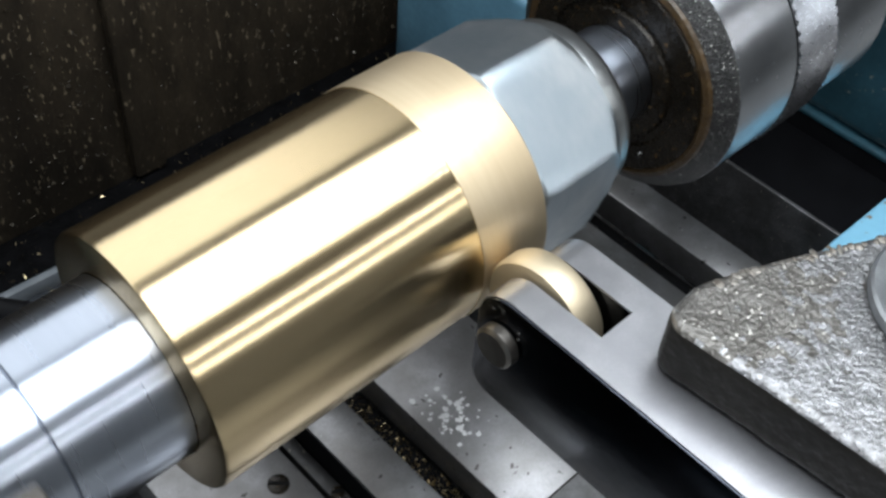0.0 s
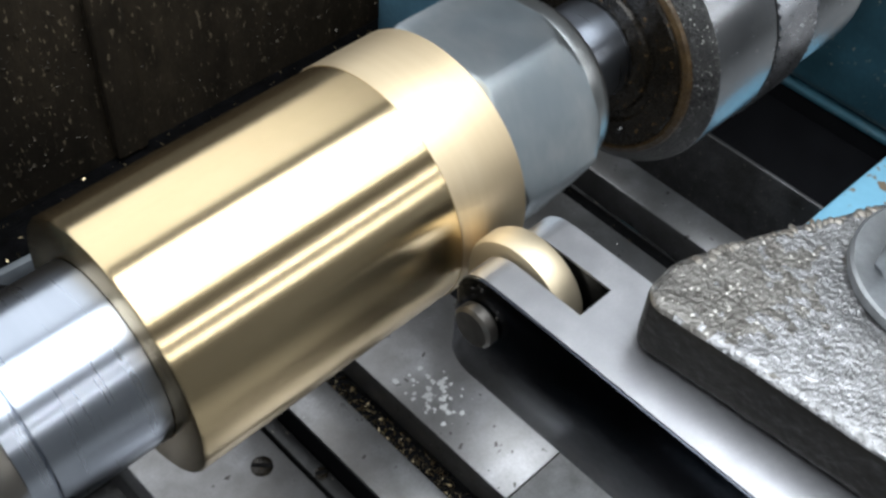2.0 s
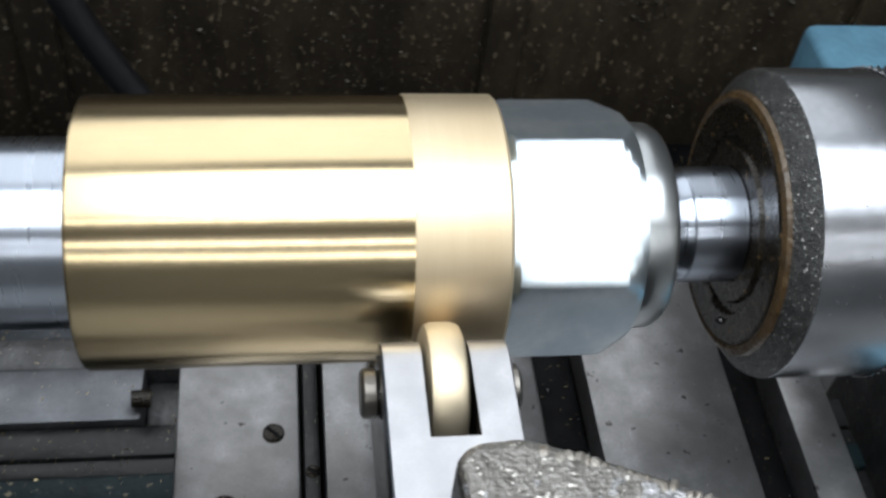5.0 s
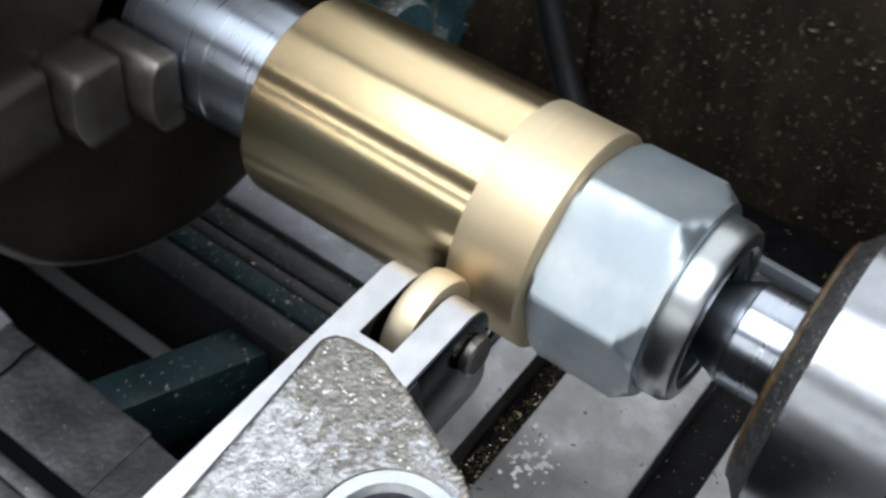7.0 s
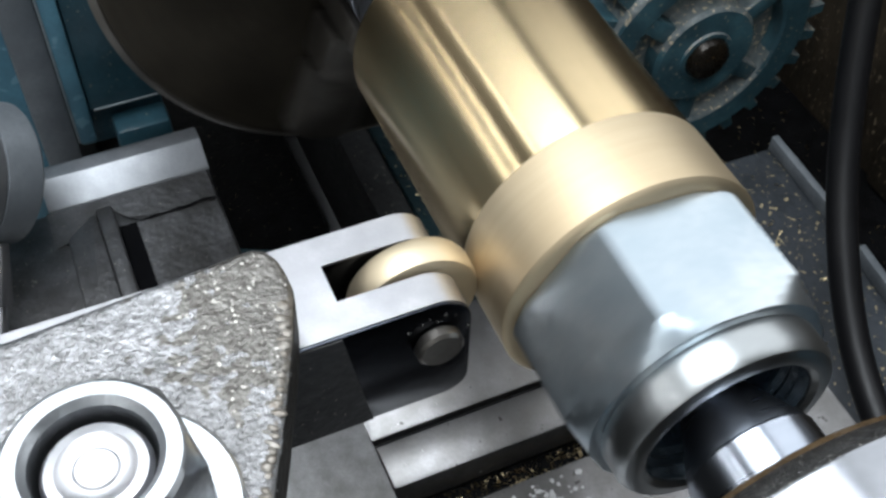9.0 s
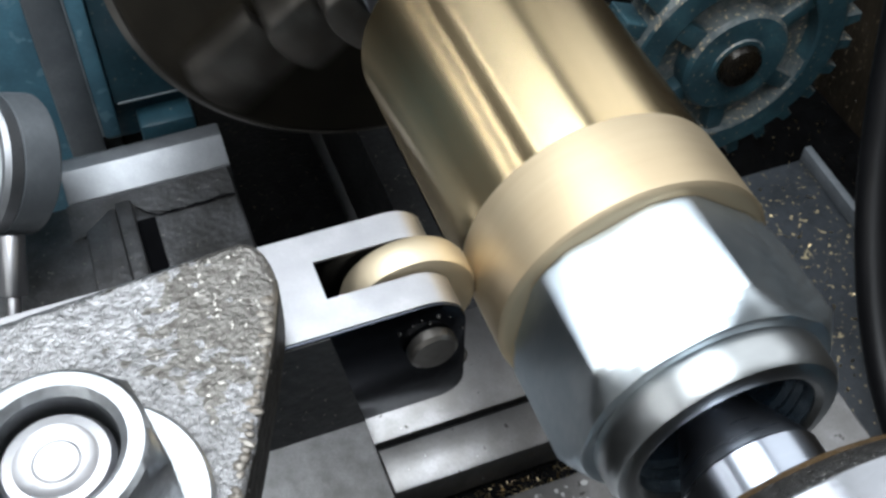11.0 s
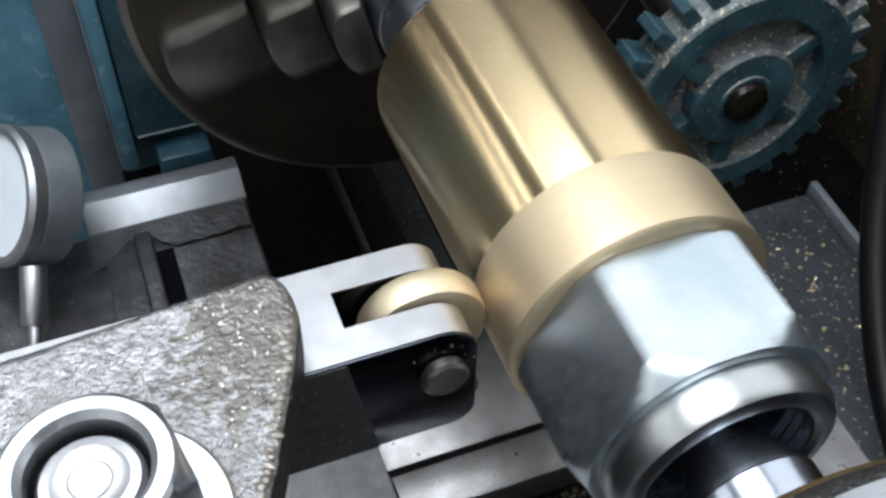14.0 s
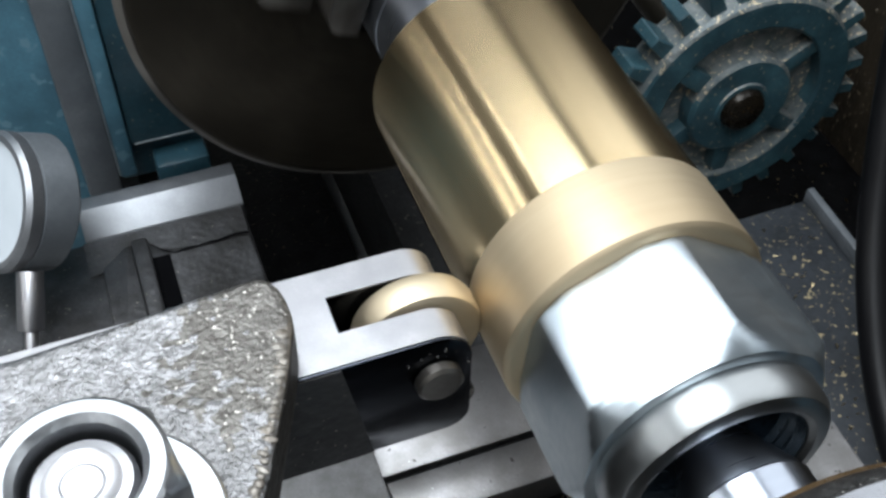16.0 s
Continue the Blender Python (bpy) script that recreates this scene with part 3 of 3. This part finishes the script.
def build_clamp():
    out = [(22.5, -80), (24.5, -77.2), (28, -75.8), (34, -75.4), (38, -76.2), (47, -79.4), (63, -86.4), (84, -96), (110, -112), (112, -178), (29, -186), (26.6, -130), (24.2, -98)]
    c = root("tool_clamp")
    bm = prism(out, 13.0, 28.2, 2.2, 3)
    # uneven cast skin: split the top into a fine grid
    bmesh.ops.triangulate(bm, faces=[f for f in bm.faces if len(f.verts) > 4])
    for _ in range(6):
        es = [e for e in bm.edges if e.calc_length() > 0.0011]
        if not es:
            break
        bmesh.ops.subdivide_edges(bm, edges=es, cuts=1, use_grid_fill=True)
        bmesh.ops.triangulate(bm, faces=[f for f in bm.faces if len(f.verts) > 4])
    for v in bm.verts:
        p = v.co * 1000
        k = 0.28 * noise.noise(p * 0.16) + 0.10 * noise.noise(p * 0.45) - 0.22 * max(0, noise.noise(p * 0.62) - 0.22) + 0.05 * noise.noise(p * 1.0)
        flat = 1.0 if p.z > 14 else 0.0
        v.co += Vector((0.3, 0.3, 1.0)) * (k * flat / 1000)
    bm.normal_update()
    # faces that don't look up take the darker iron: shade by colour
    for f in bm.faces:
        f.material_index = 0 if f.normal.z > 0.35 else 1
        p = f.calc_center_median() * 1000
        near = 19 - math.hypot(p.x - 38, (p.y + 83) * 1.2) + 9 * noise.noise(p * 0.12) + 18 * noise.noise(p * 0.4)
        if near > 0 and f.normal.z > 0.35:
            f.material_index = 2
    part("casting", bm, [M_CAST, M_CAST_SHADED, M_CAST_STAIN], c, smooth=60)
    # lumpy raised edge along the slanting flank
    edge = [(37.0, -76.4), (47.5, -79.9), (63.5, -86.9), (84, -96.4), (108, -111.2)]
    rim = bmesh.new()
    rnd = random.Random(4)
    for (x0, y0), (x1, y1) in zip(edge, edge[1:]):
        long = math.hypot(x1 - x0, y1 - y0)
        m = int(long / 1.5)
        for i in range(m):
            f = (i + 0.5) / m
            px, py = x0 + (x1 - x0) * f, y0 + (y1 - y0) * f
            nx, ny = (y1 - y0) / long, -(x1 - x0) / long
            d = 1.9 + rnd.uniform(-0.6, 0.6)
            sz = (rnd.uniform(0.7, 1.5), rnd.uniform(0.9, 2.0), rnd.uniform(0.3, 0.75))
            a = math.degrees(math.atan2(y1 - y0, x1 - x0)) + rnd.uniform(-40, 40)
            bmesh.ops.create_icosphere(rim, subdivisions=2, radius=0.001, matrix=pose((px + nx * d) / 1000, (py + ny * d) / 1000, 0.0277, 0, 0, a) @ Matrix.Diagonal((*sz, 1)))
    part("rim", rim, M_CAST_RIM, c, "rough rusty raised edge", smooth=80)
    tagged(c, "rough cast iron clamp block pressing on the holder", "clamp")
    w = root("clamp_nut", (0.0715, -0.117, 0.0284))
    part("washer", ring_z(9.5, 20.5, 0, 3.2), M_WORN_NUT, w, "worn steel washer")
    part("nut", nut_z(14.2, 9.7, 3.2, 22.5), M_WORN_NUT, w)
    part("stud", turn(revolve([(0, 0), (0, 8.6), (18.2, 8.6), (19.2, 7.8), (19.4, 6.2), (19.0, 5.6), (19.0, 3.6), (19.3, 3.2), (19.3, 0)], 48), pose(0, 0, 0, 0, -90, 0)), M_GROUND, w, "turned stud end in the nut")
    tagged(w, "worn grey steel nut and washer on the clamp block", "nut")
    b = root("tool_post")
    # same shade-darkened iron as the clamp flanks
    part("block", box(12, 112, -190, -96, -101, -23.5, 2), M_CAST_SHADED, b)
    part("packing", box(42, 112, -186, -100, -23.2, 12.8, 1), M_CAST_SHADED, b)
    tagged(b, "dark tool post under the clamp block", "tool post")


def ring_z(r0, r1, z0, z1, n=64):
    return turn(revolve([(z0, r0), (z0, r1 - 0.4), (z0 + 0.4, r1), (z1 - 0.6, r1), (z1, r1 - 0.6), (z1, r0)], n), pose(0, 0, 0, 0, -90, 0))


def nut_z(apo, bore, z0, z1, steps=12):
    bm = bmesh.new()
    rows = []
    n = 6 * steps
    prof = [(z0, None, bore), (z0, 15.0, None), (z0 + 1, 40, None), (z1 - 4.6, 40, None), (z1 - 4.0, 16.2, None), (z1 - 0.7, 14.1, None), (z1, 13.3, None), (z1, None, bore + 1.2), (z1 - 1.2, None, bore), (z0, None, bore)]
    for z, cap, rr0 in prof:
        ring = []
        for i in range(n):
            a = 2 * math.pi * i / n
            rr = rr0 if rr0 else min(apo / math.cos((a % (math.pi / 3)) - math.pi / 6), cap)
            ring.append(bm.verts.new((rr / 1000 * math.cos(a + 0.2), rr / 1000 * math.sin(a + 0.2), z / 1000)))
        rows.append(ring)
    for a, b in zip(rows, rows[1:]):
        for i in range(n):
            j = (i + 1) % n
            bm.faces.new((a[i], a[j], b[j], b[i]))
    return bm


build_clamp()


def build_indicator():
    d = root("dial_indicator")
    ax, dn = Vector((0.247, -0.81, 0.53)).normalized(), Vector((0.69, -0.24, -0.68))
    up = -(dn - ax * dn.dot(ax)).normalized()
    sd = up.cross(ax)
    d.matrix_world = Matrix(((ax.x, sd.x, up.x, -0.183), (ax.y, sd.y, up.y, -0.1465), (ax.z, sd.z, up.z, -0.126), (0, 0, 0, 1)))
    face = Matrix()
    off = 10.0 if sd.y > 0 else -10.0
    part("case", turn(revolve([(-14, 0), (-14, 26), (-12, 28.5), (2, 28.5), (3, 27), (3, 0)], 72), face), M_GREY, d, "worn grey metal case")
    part("bezel", turn(revolve([(3, 24.5), (3, 28.6), (8, 29.0), (10, 27.5), (10, 25), (8.6, 24.5)], 72), face), M_LEDGE, d, "scuffed silver bezel")
    part("dial", turn(revolve([(3, 0), (3, 24.6), (7.5, 24.6), (7.5, 0)], 64), face), M_DIAL, d, "plain white dial")
    part("stem", disc(5.4, -52, -28, 24, 0.5, (0, off)), M_GROUND, d, "bright steel stem")
    part("spindle", disc(2.9, -72, -52, 20, 0.3, (0, off)), M_GROUND, d)
    tagged(d, "round dial indicator with white face and steel stem", "dial indicator")


build_indicator()


def build_gear():
    g = root("spur_gear", (-0.187, 0.199, -0.1725))
    n, r0, r1, inner = 27, 63.5, 75.5, 46.5

    def dusted(bm):
        """Faces that look up carry chips and dust."""
        bmesh.ops.recalc_face_normals(bm, faces=bm.faces[:])
        for f in bm.faces:
            f.material_index = 1 if f.normal.z > 0.30 else 0
        return bm
    for i in range(n):
        pts = []
        for da, r in ((-0.34, r0 - 2), (-0.30, r0), (-0.17, r1), (0.17, r1), (0.30, r0), (0.34, r0 - 2)):
            a = 2 * math.pi * da / n
            pts.append((r * math.cos(a), r * math.sin(a)))
        part("tooth", dusted(turn(prism(pts, -13, 5, 0.7, 1, axis="x"), pose(0, 0, 0, 360 * i / n + 4, 0, 0))), [M_GEAR, M_GEAR_DUST], g, smooth=20)
    part("rim", dusted(revolve([(-13, inner), (-13, r0), (5, r0 + 0.4), (8, r0 - 0.5), (9, r0 - 2), (9, inner + 1.5), (8, inner)], 108)), [M_GEAR, M_GEAR_DUST], g, "flat teal rim with chips", smooth=25)
    part("web", revolve([(-6, 10), (-6, 47), (-1, 47), (-1, 10)], 64), M_GEAR_DUST, g, "recessed web under chips")
    part("hub", dusted(revolve([(-9, 0), (-9, 29.5), (8, 29.5), (10, 27.5), (10, 15.2), (11, 14.6), (11, 12), (10, 12), (10, 0)], 64)), [M_GEAR, M_GEAR_DUST], g)
    for ang in (34, 142, 206, 268, 325):
        web = prism([(-5.5, 27), (5.5, 27), (4.5, 47.2), (-4.5, 47.2)], -2, 7, 1.0)
        web = turn(web, Matrix(((0, 0, 1, 0), (1, 0, 0, 0), (0, 1, 0, 0), (0, 0, 0, 1))))
        part("spoke", dusted(turn(web, pose(0, 0, 0, ang - 90, 0, 0))), [M_GEAR, M_GEAR_DUST], g)
    part("bolt", revolve([(9, 0), (9, 12.4), (12, 12.4), (14.6, 11), (16.6, 7), (17.4, 0)], 40), M_OILY, g, "round dark bolt head")
    tagged(g, "chipped blue gear wheel dusted with bronze chips", "gear")
    s = root("gear_shaft")
    part("bar", revolve([(-300, 0), (-300, 9), (-196.2, 9), (-196.2, 0)], 32), M_CHUCK, s)
    s.location = (0, 0.199, -0.1725)
    tagged(s, "dark steel shaft carrying the gear wheel", "shaft")


build_gear()


def build_cable():
    cu = bpy.data.curves.new("cable", "CURVE")
    cu.dimensions, cu.bevel_depth, cu.bevel_resolution = "3D", 0.0066, 6
    sp = cu.splines.new("NURBS")
    pts = [(-0.15, 0.225, 0.05), (-0.10, 0.202, -0.07), (-0.075, 0.190, -0.115), (-0.057, 0.182, -0.138), (-0.035, 0.174, -0.160), (-0.008, 0.167, -0.182), (0.02, 0.162, -0.195), (0.06, 0.157, -0.2065), (0.14, 0.15, -0.2065), (0.4, 0.15, -0.2065)]
    sp.points.add(len(pts) - 1)
    for p, c in zip(sp.points, pts):
        p.co = (*c, 1)
    sp.use_endpoint_u, sp.order_u = True, 4
    cu.materials.append(M_RUBBER)
    tagged(new("cable", cu), "black rubber cable lying along the tray", "cable")


build_cable()


# ---- chips ----
def scatter(name, n, area, z, size, material, label, seed):
    rnd = random.Random(seed)
    bm = bmesh.new()
    for _ in range(n):
        x, y = rnd.uniform(area[0], area[1]), rnd.uniform(area[2], area[3])
        s = size * rnd.uniform(0.4, 1.3)
        m = Matrix.Translation((x / 1000, y / 1000, (z + s * 0.3) / 1000)) @ Euler((rnd.uniform(0, 6), rnd.uniform(0, 6), rnd.uniform(0, 6))).to_matrix().to_4x4()
        k = [m @ Vector(v) for v in ((-s / 1000, 0, 0), (s / 1000, s * 0.25 / 1000, 0), (s * 0.2 / 1000, s * 0.7 / 1000, s * 0.35 / 1000), (0, 0, s * 0.4 / 1000))]
        vs = [bm.verts.new(p) for p in k]
        for a, b, c in ((0, 1, 2), (0, 1, 3), (1, 2, 3), (0, 2, 3)):
            bm.faces.new((vs[a], vs[b], vs[c]))
    tagged(finish(name, bm, material, smooth=0), label, "chips", kind="stuff")


scatter("slot_chips", 1100, (20.6, 31.4, -49, 60), -116.8, 0.8, M_CHIP, "bronze chips lying in the slide slot", 1)
scatter("tray_chips", 700, (-138, 250, 98, 215), -213.6, 1.3, M_CHIP, "bronze chips strewn over the tray", 2)
scatter("slide_chips", 160, (-38, 170, -90, 85), -101.8, 0.45, M_CHIP_GREY, "fine bright chips on the slide", 3)
scatter("guard_chips", 700, (-420, 420, 240, 326), -289.8, 1.8, M_CHIP, "dull bronze chips lying in the gutter", 5)
scatter("way_chips", 220, (-200, -45, 12, 90), -151, 0.9, M_CHIP, "chips lying on the bed ways", 4)


def stuck_flakes(name, n, y, label, seed):
    """Chips glued by oil to the upright sheet, thicker in patches."""
    rnd = random.Random(seed)
    bm = bmesh.new()
    while n:
        x, z = rnd.uniform(-420, 420), rnd.uniform(-285, 34)
        if noise.noise(Vector((x * 0.012, z * 0.007, 3.1))) + noise.noise(Vector((x * 0.05, z * 0.03, 7))) < rnd.uniform(-0.5, 0.5):
            continue
        n -= 1
        q = rnd.uniform(0.4, 1.0) * (2.2 if rnd.random() < 0.08 else 0.85)
        c = Vector((x, y - q * 0.25, z))
        vs = [bm.verts.new((c + Vector((q * rnd.uniform(0.5, 1.2) * math.cos(a), rnd.uniform(-0.6, 0.3) * q, q * rnd.uniform(0.4, 1.2) * math.sin(a)))) / 1000) for a in (0.3, 1.6, 2.9, 4.4, 5.4)]
        top = bm.verts.new((c + Vector((0, -0.7 * q, 0))) / 1000)
        for i in range(5):
            bm.faces.new((vs[i], vs[(i + 1) % 5], top))
    tagged(finish(name, bm, M_FLAKE, smooth=0), label, "chips", kind="stuff")


M_FLAKE = mat("oily_stuck_chips", (0.105, 0.082, 0.056), 0.40, 0.4, (0.012, 0.010, 0.007), 70, 0.9, tone=30)
stuck_flakes("stuck_chips", 4800, 329.9, "oily chips stuck to the splash guard", 11)
M_RESIDUE = mat("dried_coolant", (0.60, 0.60, 0.60), 0.6)
rr = random.Random(9)
bmr = bmesh.new()
for _ in range(150):
    u, v = rr.gauss(42, 3.2), rr.gauss(-9, 5.0)
    if abs(math.sin(u * 0.9) + math.cos(v * 0.8)) > 0.75:
        continue
    q = rr.uniform(0.4, 1.2)
    add_vs = [bmr.verts.new(((u + q * math.cos(a) * rr.uniform(0.5, 1.3)) / 1000, (v + q * math.sin(a) * rr.uniform(0.5, 1.3)) / 1000, -0.10195 + 0.0000005 * _)) for a in (0.3, 1.5, 2.7, 3.9, 5.3)]
    bmr.faces.new(add_vs)
tagged(finish("coolant_residue", bmr, M_RESIDUE, smooth=0), "pale dried coolant crust on the slide plate", "residue", kind="stuff")
bmd = bmesh.new()
for side, n in ((39.75, 10), (12.25, 9)):
    for _ in range(n):
        a, q = rr.uniform(-0.6, 2.6), rr.uniform(6.2, 11)
        bmesh.ops.create_icosphere(bmd, subdivisions=1, radius=rr.uniform(0.15, 0.5) / 1000,
                                   matrix=Matrix.Translation((side / 1000, (-47 + q * math.cos(a) * 0.8) / 1000, q * math.sin(a) / 1000)))
tagged(finish("oil_drops", bmd, M_OIL, smooth=80), "small shining oil drops round the roller pin", "oil drops", kind="stuff")


# ---- what moves ----
SPIN = ((0, 38), (0.5, 246), (1.5, 640), (2.5, 1031), (3, 1238), (5.5, 2210), (6, 2426), (6.5, 2614), (7, 2802), (7.5, 3016), (8, 3195), (8.5, 3395), (11, 4402), (12.5, 4996), (13, 5180), (14.5, 5781), (15, 5974), (16, 6385))


def spin(t):
    return float(np.interp(t, [s[0] for s in SPIN], [s[1] for s in SPIN]))


def motions():
    times = [0.2 * k for k in range(81)]
    for ob in (CHUCK, MANDREL, BUSH, NUT, POINT):
        walk(ob, [(t, pose(0, 0, 0, spin(t))) for t in times])
    walk(ROLLER, [(0.1 * k, pose(0, 0, 0, -spin(0.1 * k) * 32 / 15)) for k in range(161)])


motions()
